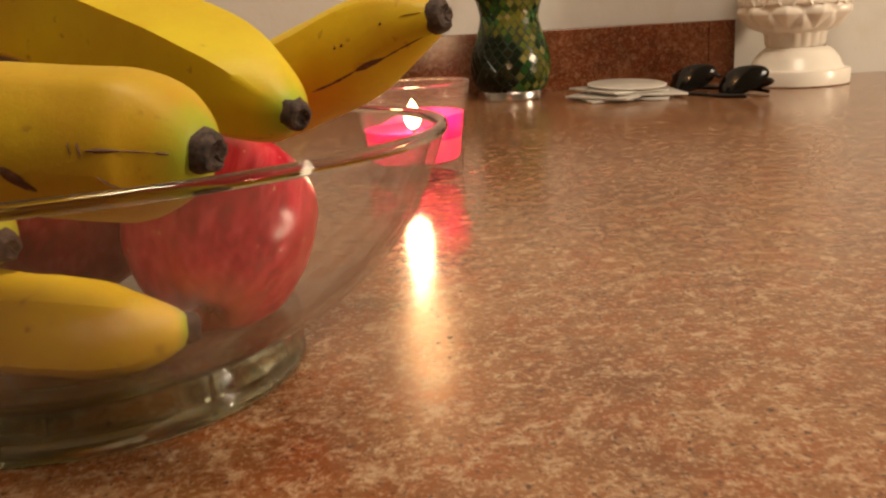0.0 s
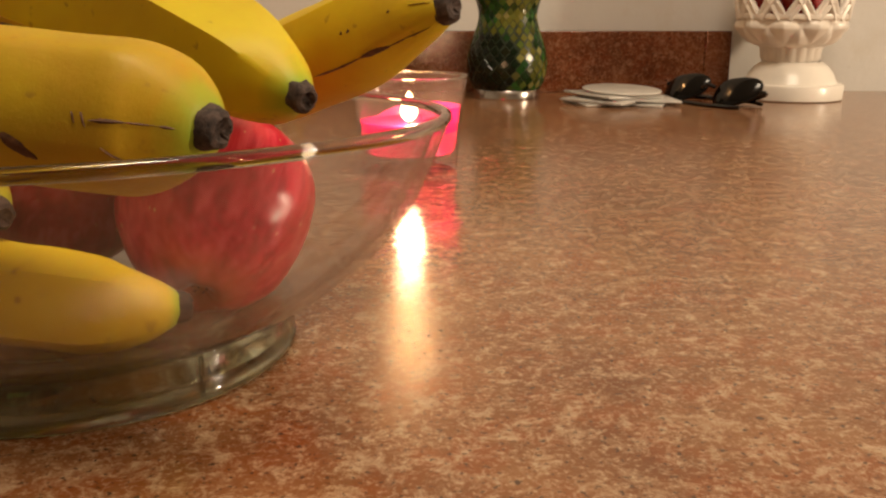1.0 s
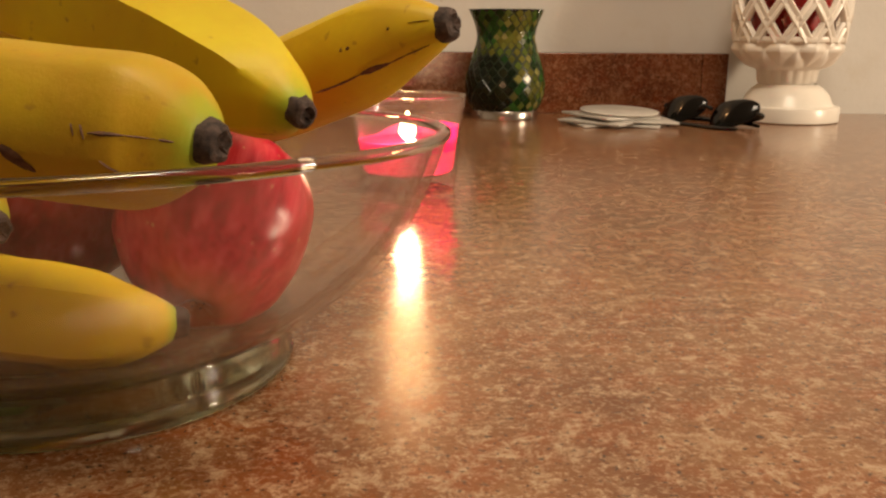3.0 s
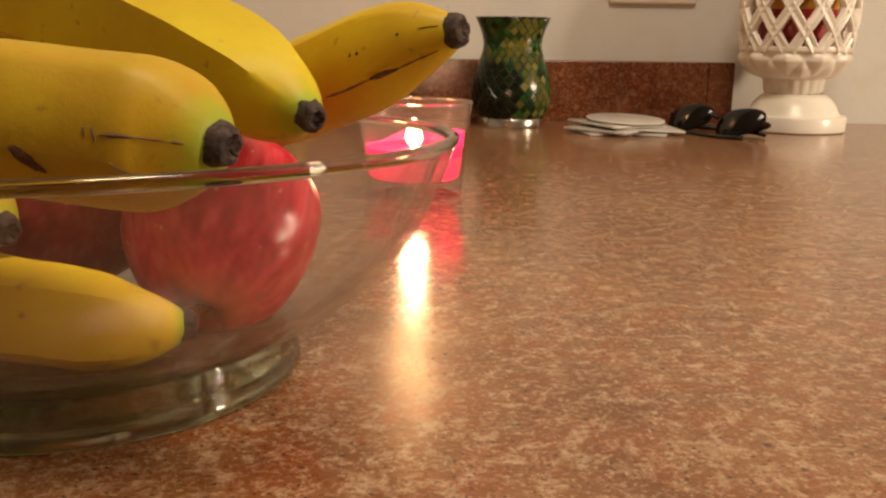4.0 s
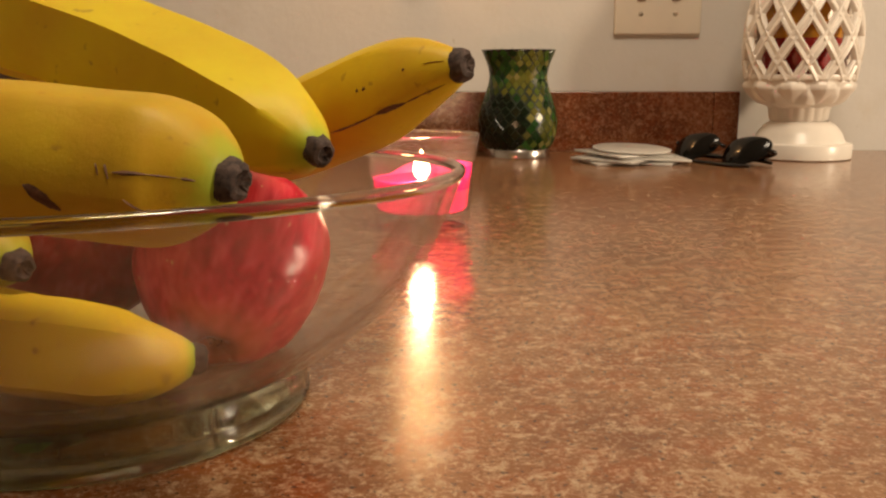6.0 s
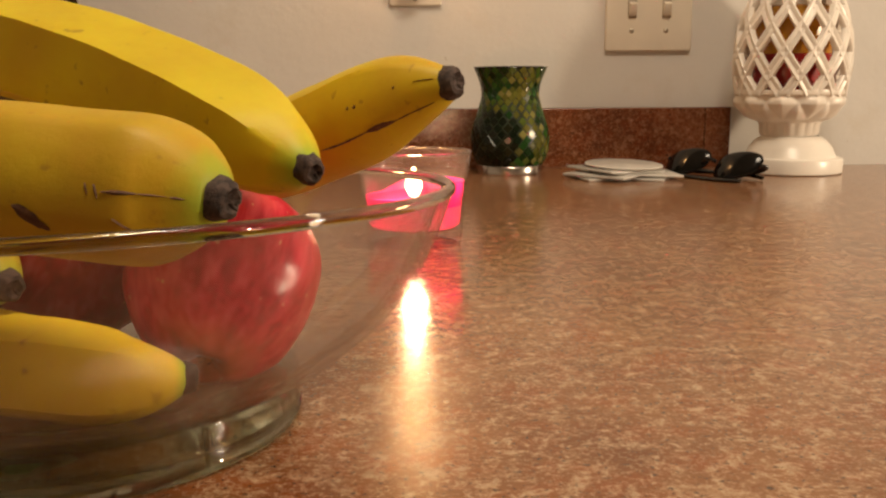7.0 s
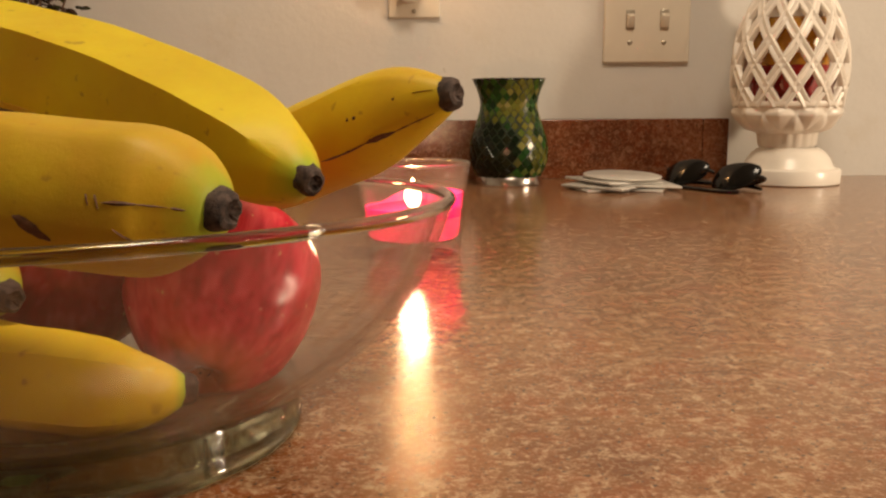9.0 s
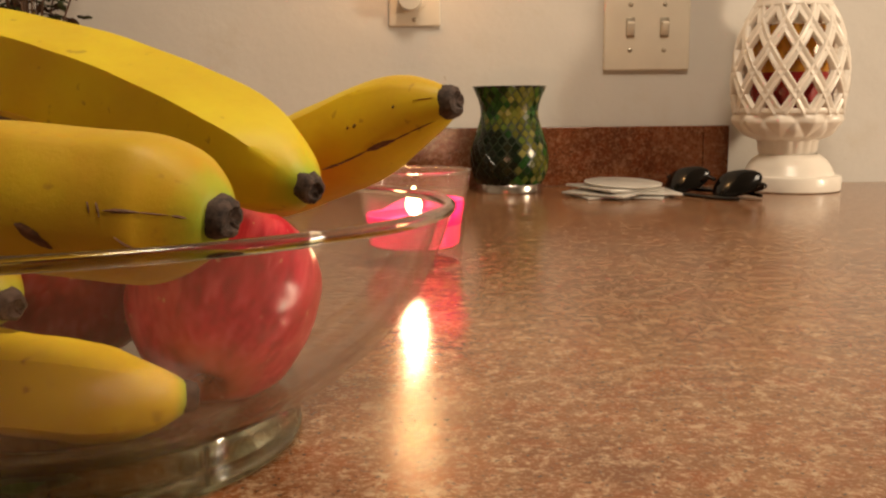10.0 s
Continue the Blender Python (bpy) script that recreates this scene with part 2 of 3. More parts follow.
def apple_material(name, red):
    m, nt, b = nodes_of(name)
    at = node(nt, "ShaderNodeAttribute", attribute_name="along")
    streaks = noise_of(nt, 210, 5, 0.65, (1.0, 1.0, 0.11))
    blush = noise_of(nt, 26, 4, 0.6)
    c = ramp(nt, streaks, [(0.36, tuple(v * 0.72 for v in red)), (0.49, tuple(v * 1.1 for v in red)), (0.64, (red[0] * 1.40, red[1] + 0.055, red[2] + 0.060))])
    c = mix(nt, ramp(nt, blush, [(0.50, (0, 0, 0)), (0.74, (0.35, 0.35, 0.35))]), c, (red[0] * 1.1, 0.10, 0.05))
    # greenish yellow round the blossom end
    end = ramp(nt, at.outputs["Fac"], [(0.0, (0.75, 0.75, 0.75)), (0.30, (0, 0, 0))])
    c = mix(nt, end, c, (0.52, 0.24, 0.05))
    dots = ramp(nt, noise_of(nt, 300, 1, 0.4), [(0.72, (0, 0, 0)), (0.77, (0.6, 0.6, 0.6))])
    c = mix(nt, dots, c, (0.70, 0.42, 0.24))
    nt.links.new(c, b.inputs["Base Color"])
    b.inputs["Roughness"].default_value = 0.30
    b.inputs["Subsurface Weight"].default_value = 0.03
    b.inputs["Subsurface Radius"].default_value = (0.006, 0.002, 0.001)
    b.inputs["Subsurface Scale"].default_value = 1.0
    bump(nt, b, noise_of(nt, 260, 3), 0.15, 0.0002)
    return m


APPLE = apple_material("red_apple_skin", (0.49, 0.011, 0.038))
# darker copy for the rear apple: its shade is in the skin colour
APPLE_SHADED = apple_material("shaded_red_apple_skin", (0.32, 0.010, 0.015))


def tile_material():
    m, nt, b = nodes_of("green_mosaic_glass")
    oi = nt.nodes.new("ShaderNodeObjectInfo")
    spread = node(nt, "ShaderNodeTexNoise", Scale=26.0, Detail=2.0)
    nt.links.new(oi.outputs["Location"], spread.inputs["Vector"])
    near = node(nt, "ShaderNodeVectorMath", operation="DISTANCE")
    nt.links.new(oi.outputs["Location"], near.inputs[0])
    near.inputs[1].default_value = (0.056, 1.108, 0.042)
    c = ramp(nt, oi.outputs["Random"], [(0.0, (0.008, 0.028, 0.006)), (0.30, (0.014, 0.056, 0.011)), (0.58, (0.030, 0.100, 0.018)),
                                        (0.80, (0.085, 0.120, 0.022)), (0.90, (0.20, 0.19, 0.055)), (0.97, (0.34, 0.31, 0.15))], "CONSTANT")
    # olive and golden bands; low on one side, shade painted as near-black tiles
    c = mix(nt, ramp(nt, spread.outputs["Fac"], [(0.50, (0, 0, 0)), (0.62, (0.75, 0.75, 0.75))]), c, (0.15, 0.135, 0.024))
    c = mix(nt, ramp(nt, near.outputs["Value"], [(0.038, (0.95, 0.95, 0.95)), (0.043, (0, 0, 0))]), c, (0.004, 0.006, 0.003))
    nt.links.new(c, b.inputs["Base Color"])
    b.inputs["Roughness"].default_value = 0.16
    b.inputs["Specular IOR Level"].default_value = 0.35
    return m


TILE = tile_material()


# ---- building helpers ----
def finish(name, bm, material, smooth=True):
    bmesh.ops.recalc_face_normals(bm, faces=bm.faces)
    me = bpy.data.meshes.new(name)
    bm.to_mesh(me)
    bm.free()
    if smooth:
        for p in me.polygons:
            p.use_smooth = True
        me.set_sharp_from_angle(angle=radians(40))
    me.materials.append(material)
    return me


def part(name, bm, material, parent, label="", smooth=True):
    ob = new(name, finish(name, bm, material, smooth))
    ob.parent = parent
    if label:
        ob["label"] = label
    return ob


def base(name, at, rz=0.0):
    ob = new(name)
    ob.empty_display_size = 0.02
    ob.matrix_world = pose(*at, 0, 0, rz)
    return ob


def box(bm, lo, hi, bevel=0.0, segments=2):
    r = bmesh.ops.create_cube(bm, size=1.0)
    vs = r["verts"]
    for v in vs:
        v.co = Vector([(a + b) / 2 + c * (b - a) for a, b, c in zip(lo, hi, v.co)])
    if bevel:
        es = list({e for v in vs for e in v.link_edges})
        bmesh.ops.bevel(bm, geom=es, offset=bevel, segments=segments, profile=0.5, affect="EDGES")
    return bm


def lathe(profile, segments=64, closed=False, shape=None):
    """Surface of revolution about z; profile rows are (radius, z). shape(angle, i) may scale the radius."""
    bm = bmesh.new()
    rings = []
    for i, (r, z) in enumerate(profile):
        if r < 1e-6:
            rings.append([bm.verts.new((0, 0, z))])
            continue
        ring = []
        for k in range(segments):
            a = 2 * math.pi * k / segments
            s = shape(a, i) if shape else 1.0
            ring.append(bm.verts.new((r * s * math.cos(a), r * s * math.sin(a), z)))
        rings.append(ring)
    pairs = list(zip(rings, rings[1:]))
    if closed:
        pairs.append((rings[-1], rings[0]))
    for a, b in pairs:
        for k in range(segments):
            n = (k + 1) % segments
            if len(a) == 1 and len(b) == 1:
                continue
            if len(a) == 1:
                bm.faces.new((a[0], b[n], b[k]))
            elif len(b) == 1:
                bm.faces.new((a[k], a[n], b[0]))
            else:
                bm.faces.new((a[k], a[n], b[n], b[k]))
    return bm


def spline(points, u):
    """Point at u in 0..1 on a smooth curve through the points."""
    ps = [Vector(p) for p in points]
    n = len(ps) - 1
    i = min(int(u * n), n - 1)
    t = u * n - i
    p1, p2 = ps[i], ps[i + 1]
    p0 = ps[i - 1] if i else p1 * 2 - p2
    p3 = ps[i + 2] if i + 2 <= n else p2 * 2 - p1
    return 0.5 * (2 * p1 + (p2 - p0) * t + (2 * p0 - 5 * p1 + 4 * p2 - p3) * t * t + (3 * p1 - p0 - 3 * p2 + p3) * t ** 3)


def sweep(bm, points, radius, steps, segments, section=None, caps=True, span=(0.0, 1.0)):
    rings = []
    for i in range(steps + 1):
        u = span[0] + (span[1] - span[0]) * i / steps
        c, side, up = along_frame(points, u)
        ring = []
        for k in range(segments):
            a = 2 * math.pi * k / segments
            r = radius(u) * (section(a, u) if section else 1.0)
            ring.append(bm.verts.new(c + side * (r * math.cos(a)) + up * (r * math.sin(a))))
        rings.append(ring)
    for a, b in zip(rings, rings[1:]):
        for k in range(segments):
            n = (k + 1) % segments
            bm.faces.new((a[k], a[n], b[n], b[k]))
    if caps:
        bm.faces.new(rings[0])
        bm.faces.new(list(reversed(rings[-1])))
    return rings


def along_frame(points, u):
    c = spline(points, u)
    t = (spline(points, min(1, u + 0.01)) - spline(points, max(0, u - 0.01))).normalized()
    side = t.cross(Vector((0, 0, 1))).normalized()
    return c, side, side.cross(t)


# ---- the large structure ----
def slab(name, lo, hi, material, label, bevel=0.0, category="wall"):
    ob = new(name, finish(name, box(bmesh.new(), lo, hi, bevel), material, False))
    return tagged(ob, label, category, "", "structure")


slab("wall_north", (-2.2, 1.235, -0.92), (2.2, 1.335, 1.5), WALL, "cream painted kitchen wall, slightly rough", category="wall")
slab("wall_south", (-2.2, -2.6, -0.92), (2.2, -2.5, 1.5), WALL, "plain cream painted wall behind the camera", category="wall")
slab("wall_west", (-2.3, -2.6, -0.92), (-2.2, 1.335, 1.5), WALL, "plain cream painted side wall", category="wall")
slab("wall_east", (2.2, -2.6, -0.92), (2.3, 1.335, 1.5), WALL, "plain cream painted side wall", category="wall")
slab("floor", (-2.2, -2.5, -1.0), (2.2, 1.235, -0.92), FLOOR, "plain tan vinyl kitchen floor", category="floor")
slab("ceiling", (-2.3, -2.6, 1.5), (2.3, 1.335, 1.6), CEIL, "plain white ceiling", category="ceiling")
slab("countertop", (-1.4, -0.12, -0.038), (1.5, 1.2345, 0.0), COUNTER, "speckled brown stone-look laminate countertop, glossy", 0.004, "countertop")
slab("counter_base", (-1.38, 0.0, -0.92), (1.48, 1.2345, -0.0385), PLASTIC, "plain light base under the countertop", category="cabinet")
splash = base("backsplash", (0, 0, 0))
tagged(splash, "low reddish-brown speckled laminate backsplash along the wall", "backsplash", "", "structure")
part("board", box(bmesh.new(), (-1.4, 1.215, 0.0), (0.3539, 1.2345, 0.0800), 0.0015), SPLASH, splash, "", False)
part("end_cap", box(bmesh.new(), (0.3542, 1.2140, 0.0), (0.3885, 1.2345, 0.0800), 0.0015), SPLASH, splash, "end piece with a visible seam", False)


# ---- glass fruit bowl ----
BOWL = (-0.1227, 0.2970)
PROFILE = [(0.0, 0.0162), (0.045, 0.0162), (0.0640, 0.0163), (0.0738, 0.0172), (0.0833, 0.0215), (0.0926, 0.0282), (0.1046, 0.0380), (0.1141, 0.0500), (0.1211, 0.0640), (0.1266, 0.0785)]
WARP = (0.0054, -0.0261)


def warped(bm):
    """The pressed glass stands a little lower at the back, more so towards the rim."""
    for v in bm.verts:
        v.co.z += (WARP[0] * v.co.x + WARP[1] * v.co.y) * max(0.0, v.co.z - 0.016) / 0.064
    return bm


def fruit_bowl():
    ob = base("fruit_bowl", (*BOWL, 0))
    tagged(ob, "large clear glass fruit bowl on a thick round foot", "bowl")
    fine = []
    for i in range(61):
        p = spline([(r, 0, z) for r, z in PROFILE], i / 60)
        fine.append((max(0.0, p.x), p.z))
    inner = []
    for i in range(61):
        r, z = fine[60 - i]
        inner.append((max(0.0, r - 0.0030), z + (0.0012 if i else 0.0)))
    inner[-1] = (0.0, fine[0][1] + 0.0012)
    part("shell", warped(lathe(fine + inner, 128)), BOWL_GLASS, ob)
    rim = []
    for i in range(16):
        a = 2 * math.pi * i / 16
        rim.append((0.1256 + 0.0021 * math.cos(a), 0.0797 + 0.0019 * math.sin(a)))
    part("rim", warped(lathe(rim, 160, True)), SOLID_GLASS, ob, "thick rounded clear glass rim")
    # heavy ring with a bead at its base and a step under the bowl
    foot = [(0.0712, 0.0004), (0.0722, 0.0014), (0.0724, 0.0030), (0.0716, 0.0042), (0.0718, 0.0090), (0.0722, 0.0145), (0.0716, 0.0160), (0.0690, 0.0161), (0.0600, 0.0161),
            (0.0540, 0.0156), (0.0520, 0.0130), (0.0516, 0.0060), (0.0530, 0.0015), (0.0560, 0.0004)]
    part("foot", lathe(foot, 160, True), FOOT_GLASS, ob, "thick clear glass foot ring")
    disc = [(0.0, 0.0176), (0.0560, 0.0176), (0.0590, 0.0182), (0.0600, 0.0190), (0.0560, 0.0196), (0.0, 0.0192)]
    part("base_disc", lathe(disc, 96), BOWL_GLASS, ob, "clear glass bottom")
    seam = bmesh.new()
    a = math.atan2(0.2475 - BOWL[1], -0.0690 - BOWL[0])
    sweep(seam, [(0.0722 * math.cos(a), 0.0722 * math.sin(a), 0.003), (0.0721 * math.cos(a), 0.0721 * math.sin(a), 0.009), (0.0723 * math.cos(a), 0.0723 * math.sin(a), 0.0155)],
          lambda u: 0.0008, 8, 8)
    part("mould_seam", seam, SOLID_GLASS, ob)
    return ob


fruit_bowl()


# ---- bananas ----
def five_sided(turn, sharp=0.5):
    def section(a, u):
        w = 2 * math.pi / 5
        k = ((a + turn) % w) - w / 2
        poly = math.cos(w / 2) / math.cos(k) * 1.08
        s = sharp * min(1.0, u * 5)
        return 1.0 + s * (poly - 1.0)
    return section


def banana_radius(r, tip, blunt, power):
    def radius(u):
        # blunt blossom end, full middle, narrowing into the stem
        tipward = min(1.0, u / blunt)
        shape = tip + (1 - tip) * math.sin(tipward * math.pi / 2) ** power
        if u > 0.72:
            shape *= 1 - 0.62 * ((u - 0.72) / 0.28) ** 1.5
        return r * shape
    return radius


def banana(points, r, turn, parent, material, bruises=(), sharp=0.5, name="banana", tip=0.30, blunt=0.30, power=0.85, steps=72):
    bm = bmesh.new()
    layer = bm.verts.layers.float.new("along")
    radius, section = banana_radius(r, tip, blunt, power), five_sided(turn, sharp)
    rings = sweep(bm, points, radius, steps, 60, section)
    for i, ring in enumerate(rings):
        for v in ring:
            v[layer] = i / steps
            # slight unevenness of a real fruit
            v.co += Vector((0, 0, 1)) * 0.0006 * noise.noise(v.co * 40)
    peel = part(name, bm, material, parent)
    # dark woody end, five blunt lobes
    bm = bmesh.new()
    c, side, up = along_frame(points, 0.0)
    t = side.cross(up)
    if t.dot(spline(points, 0.05) - c) > 0:
        t = -t
    r0 = radius(0.0)
    prev = None
    for k, (s, d) in enumerate([(1.10, -0.0035), (1.12, -0.0010), (1.02, 0.0016), (0.86, 0.0034), (0.60, 0.0040), (0.42, 0.0030), (0.2, 0.0026)]):
        ring = []
        for j in range(30):
            a = 2 * math.pi * j / 30
            w = s * r0 * (1 + 0.05 * math.cos(5 * a + turn) + 0.13 * noise.noise(Vector((math.cos(a) * 1.6, math.sin(a) * 1.6, turn + d * 150))))
            rag = 0.0042 * abs(noise.noise(Vector((math.cos(a) * 3, math.sin(a) * 3, turn * 3)))) if k < 2 else 0.0008 * noise.noise(Vector((math.cos(a) * 4, math.sin(a) * 4, k)))
            ring.append(bm.verts.new(c + t * (d - rag) + side * (w * math.cos(a)) + up * (w * math.sin(a))))
        if prev:
            for j in range(30):
                n = (j + 1) % 30
                bm.faces.new((prev[j], prev[n], ring[n], ring[j]))
        prev = ring
    bm.faces.new(prev)
    part("blossom_end", bm, TIP, peel, "dark dried blossom end")
    for u0, u1, a0, a1, width in bruises:
        bm = bmesh.new()
        rows = []
        for i in range(15):
            f = i / 14
            u, a = u0 + (u1 - u0) * f, a0 + (a1 - a0) * f
            c, side, up = along_frame(points, u)
            half = width * math.sin(math.pi * min(0.98, max(0.02, f))) ** 0.6 * (0.65 + 0.5 * abs(noise.noise(Vector((f * 9, a0 * 5, u0 * 7)))))
            row = []
            for j in range(5):
                b = a + half * (j - 2) / 2 / r
                d = radius(u) * section(b, u) + 0.00035 - 0.00030 * abs(j - 2) / 2
                row.append(bm.verts.new(c + side * (d * math.cos(b)) + up * (d * math.sin(b))))
            rows.append(row)
        for p, q in zip(rows, rows[1:]):
            for j in range(4):
                bm.faces.new((p[j], p[j + 1], q[j + 1], q[j]))
        part("bruise", bm, BRUISE, peel, "brown bruise mark")
    return peel


CROWN = (-0.300, 0.392, 0.128)
# bruises: along, from and to; round, from and to; width
B1_MARKS = [(0.245, 0.238, 2.99, 3.12, 0.0011), (0.228, 0.217, 2.99, 3.15, 0.0012), (0.212, 0.110, 3.07, 3.04, 0.0007), (0.115, 0.048, 3.04, 3.035, 0.0004), (0.045, 0.022, 3.04, 3.07, 0.0009),
            (0.358, 0.308, 3.34, 3.62, 0.0024), (0.182, 0.118, 3.38, 3.60, 0.0006)]
B3_MARKS = [(0.025, 0.095, 3.94, 3.875, 0.0007), (0.085, 0.130, 3.89, 3.87, 0.0011), (0.125, 0.215, 3.875, 3.735, 0.0032), (0.205, 0.330, 3.74, 3.63, 0.0006), (0.012, 0.058, 2.83, 2.90, 0.0005),
            (0.102, 0.109, 3.00, 3.03, 0.0010), (0.232, 0.239, 3.107, 3.13, 0.0009), (0.212, 0.222, 3.142, 3.16, 0.0009)]
bunch = base("banana_bunch", (0, 0, 0))
tagged(bunch, "bunch of ripe yellow bananas with dark tips lying on the bowl", "bananas")
B1 = [(-0.0525, 0.2105, 0.0880), (-0.0660, 0.2165, 0.0893), (-0.0840, 0.2190, 0.0908), (-0.1090, 0.2210, 0.0932), (-0.1420, 0.2300, 0.0945), (-0.1900, 0.2680, 0.0960), (-0.2440, 0.3300, 0.1080), CROWN]
B2 = [(-0.0378, 0.2520, 0.0912), (-0.0535, 0.2675, 0.0966), (-0.0890, 0.2920, 0.1100), (-0.1245, 0.3090, 0.1218), (-0.1660, 0.3260, 0.1310), (-0.2240, 0.3600, 0.1400), CROWN]
B3 = [(0.0030, 0.3160, 0.1145), (-0.0170, 0.3290, 0.1095), (-0.0400, 0.3400, 0.0990), (-0.0745, 0.3540, 0.0865), (-0.1150, 0.3660, 0.0830), (-0.2000, 0.3900, 0.0850), CROWN]
banana(B1, 0.0194, 0.3, bunch, PEEL_SHADED, B1_MARKS, 0.32, tip=0.26, blunt=0.22, power=0.72, steps=110)
banana(B2, 0.0190, 1.26, bunch, PEEL_FRESH, (), 1.0, tip=0.22, blunt=0.30, power=0.88, steps=96)
banana(B3, 0.0184, 0.1, bunch, PEEL_RIPE, B3_MARKS)
bm = bmesh.new()
sweep(bm, [(-0.285, 0.384, 0.127), (-0.305, 0.394, 0.129), (-0.325, 0.404, 0.133)], lambda u: 0.014 - 0.005 * u, 10, 20, five_sided(0.2))
part("stem_crown", bm, PEEL_RIPE, bunch, "woody stem crown")

lower = base("banana", (0, 0, 0))
tagged(lower, "yellow banana with a green tip lying inside the glass bowl", "banana", "loose bananas in the bowl")
banana([(-0.0780, 0.2580, 0.0275), (-0.0950, 0.2500, 0.0300), (-0.1120, 0.2470, 0.0335), (-0.1280, 0.2480, 0.0355), (-0.1560, 0.2560, 0.0410), (-0.1850, 0.2800, 0.0560)], 0.0150, 0.2, lower, PEEL, (), 0.6, "peel")
tucked = base("banana", (0, 0, 0))
tagged(tucked, "banana with a dark tip tucked under the bunch in the bowl", "banana", "loose bananas in the bowl")
banana([(-0.1270, 0.2540, 0.0575), (-0.1450, 0.2660, 0.0615), (-0.1680, 0.2850, 0.0660), (-0.1900, 0.3100, 0.0720), (-0.2050, 0.3400, 0.0800)], 0.0155, 0.5, tucked, PEEL_SHADED, (), 0.6, "peel")


# ---- apples ----
def apple(at, r, turn, tilt, material, label):
    ob = base("apple", at)
    ob.matrix_world = Matrix.Translation(at) @ Vector(tilt).to_track_quat("-Z", "Y").to_matrix().to_4x4() @ pose(0, 0, 0, 0, 0, turn)
    tagged(ob, label, "apple", "apples in the bowl")
    profile = []
    n = 64
    for i in range(n + 1):
        a = math.pi * i / n
        # both ends sink in; the blossom end (bottom) is narrower and more lobed
        rr = r * math.sin(a) * (1 - 0.17 * math.cos(a) - 0.03 * math.cos(2 * a))
        z = -r * math.cos(a) * 1.18
        dip = 0.24 * r * math.exp(-((a / 0.20) ** 2)) - 0.36 * r * math.exp(-(((math.pi - a) / 0.34) ** 2))
        profile.append((max(0.0, rr) if 0 < i < n else 0.0, z + dip))
    lobes = lambda a, i: 1 + 0.085 * math.cos(5 * a + 0.7) * max(0.0, 1 - i / 38) + 0.02 * math.cos(5 * a + 2.0) * max(0.0, i / 32 - 1) + 0.015 * math.cos(2 * a + 1)
    bm = lathe(profile, 112, False, lobes)
    layer = bm.verts.layers.float.new("along")
    for v in bm.verts:
        d = math.hypot(v.co.x, v.co.y)
        v[layer] = 0.5 * min(1.0, d / r) if v.co.z < 0 else 1.0 - 0.4 * min(1.0, d / r)
        # the flats and swellings of a real apple
        v.co += v.co.normalized() * (0.0010 * noise.noise(v.co * 45 + Vector((turn, 0, 0))) + 0.0005 * noise.noise(v.co * 130))
    part("flesh", bm, material, ob)
    bm = bmesh.new()
    for k in range(5):
        a = 2 * math.pi * k / 5
        sweep(bm, [(0.0008 * math.cos(a), 0.0008 * math.sin(a), -0.94 * r), (0.0026 * math.cos(a), 0.0026 * math.sin(a), -0.98 * r), (0.0022 * math.cos(a + .5), 0.0022 * math.sin(a + .5), -1.03 * r)], lambda u: 0.0009 * (1.05 - u), 6, 6)
    part("calyx", bm, WICK, ob, "dried dark blossom end")
    bm = bmesh.new()
    sweep(bm, [(0, 0, 0.78 * r), (0.001, 0, 1.00 * r), (0.004, 0.001, 1.30 * r)], lambda u: 0.0012 + 0.0005 * u, 8, 8)
    part("stalk", bm, POT, ob, "thin brown stalk")
    return ob


apple((-0.0755, 0.3010, 0.0462), 0.0312, 20, (-0.02, -0.81, -0.58), APPLE, "red apple with its blossom end turned outwards in the glass bowl")
apple((-0.1400, 0.3340, 0.0530), 0.0340, 70, (-0.5, 0.6, -0.6), APPLE_SHADED, "red apple at the back of the bowl, its shade put into a darker skin")


# ---- leaf seen through the foot of the bowl ----
def leaf_blade(bm, at, direction, length, width, curl, lift=0.0, face=(0, 0, 1)):
    d = Vector((math.cos(direction), math.sin(direction), lift)).normalized()
    side = d.cross(Vector(face)).normalized()
    up = side.cross(d)
    rows = []
    for i in range(11):
        f = i / 10
        w = width * math.sin(math.pi * min(0.97, 0.06 + 0.92 * f)) ** 0.8
        row = []
        for j in range(7):
            s = (j - 3) / 3
            rib = 0.06 * width * math.cos(f * 40 + abs(s) * 6)
            row.append(bm.verts.new(Vector(at) + d * (length * f) + side * (w * s) + up * (curl * (f * f) + 0.35 * width * abs(s) + rib)))
        rows.append(row)
    for p, q in zip(rows, rows[1:]):
        for j in range(6):
            bm.faces.new((p[j], p[j + 1], q[j + 1], q[j]))


def green_leaf():
    bm = bmesh.new()
    leaf_blade(bm, (-0.157, 0.2660, 0.0085), radians(-10), 0.050, 0.0075, 0.001, -0.06, (0.1, -0.9, 0.45))
    bmesh.ops.solidify(bm, geom=bm.faces[:], thickness=0.0004)
    ob = new("leaf", finish("leaf", bm, GREENLEAF))
    tagged(ob, "ribbed dark green leaf lying under the bowl's foot", "leaf")


green_leaf()


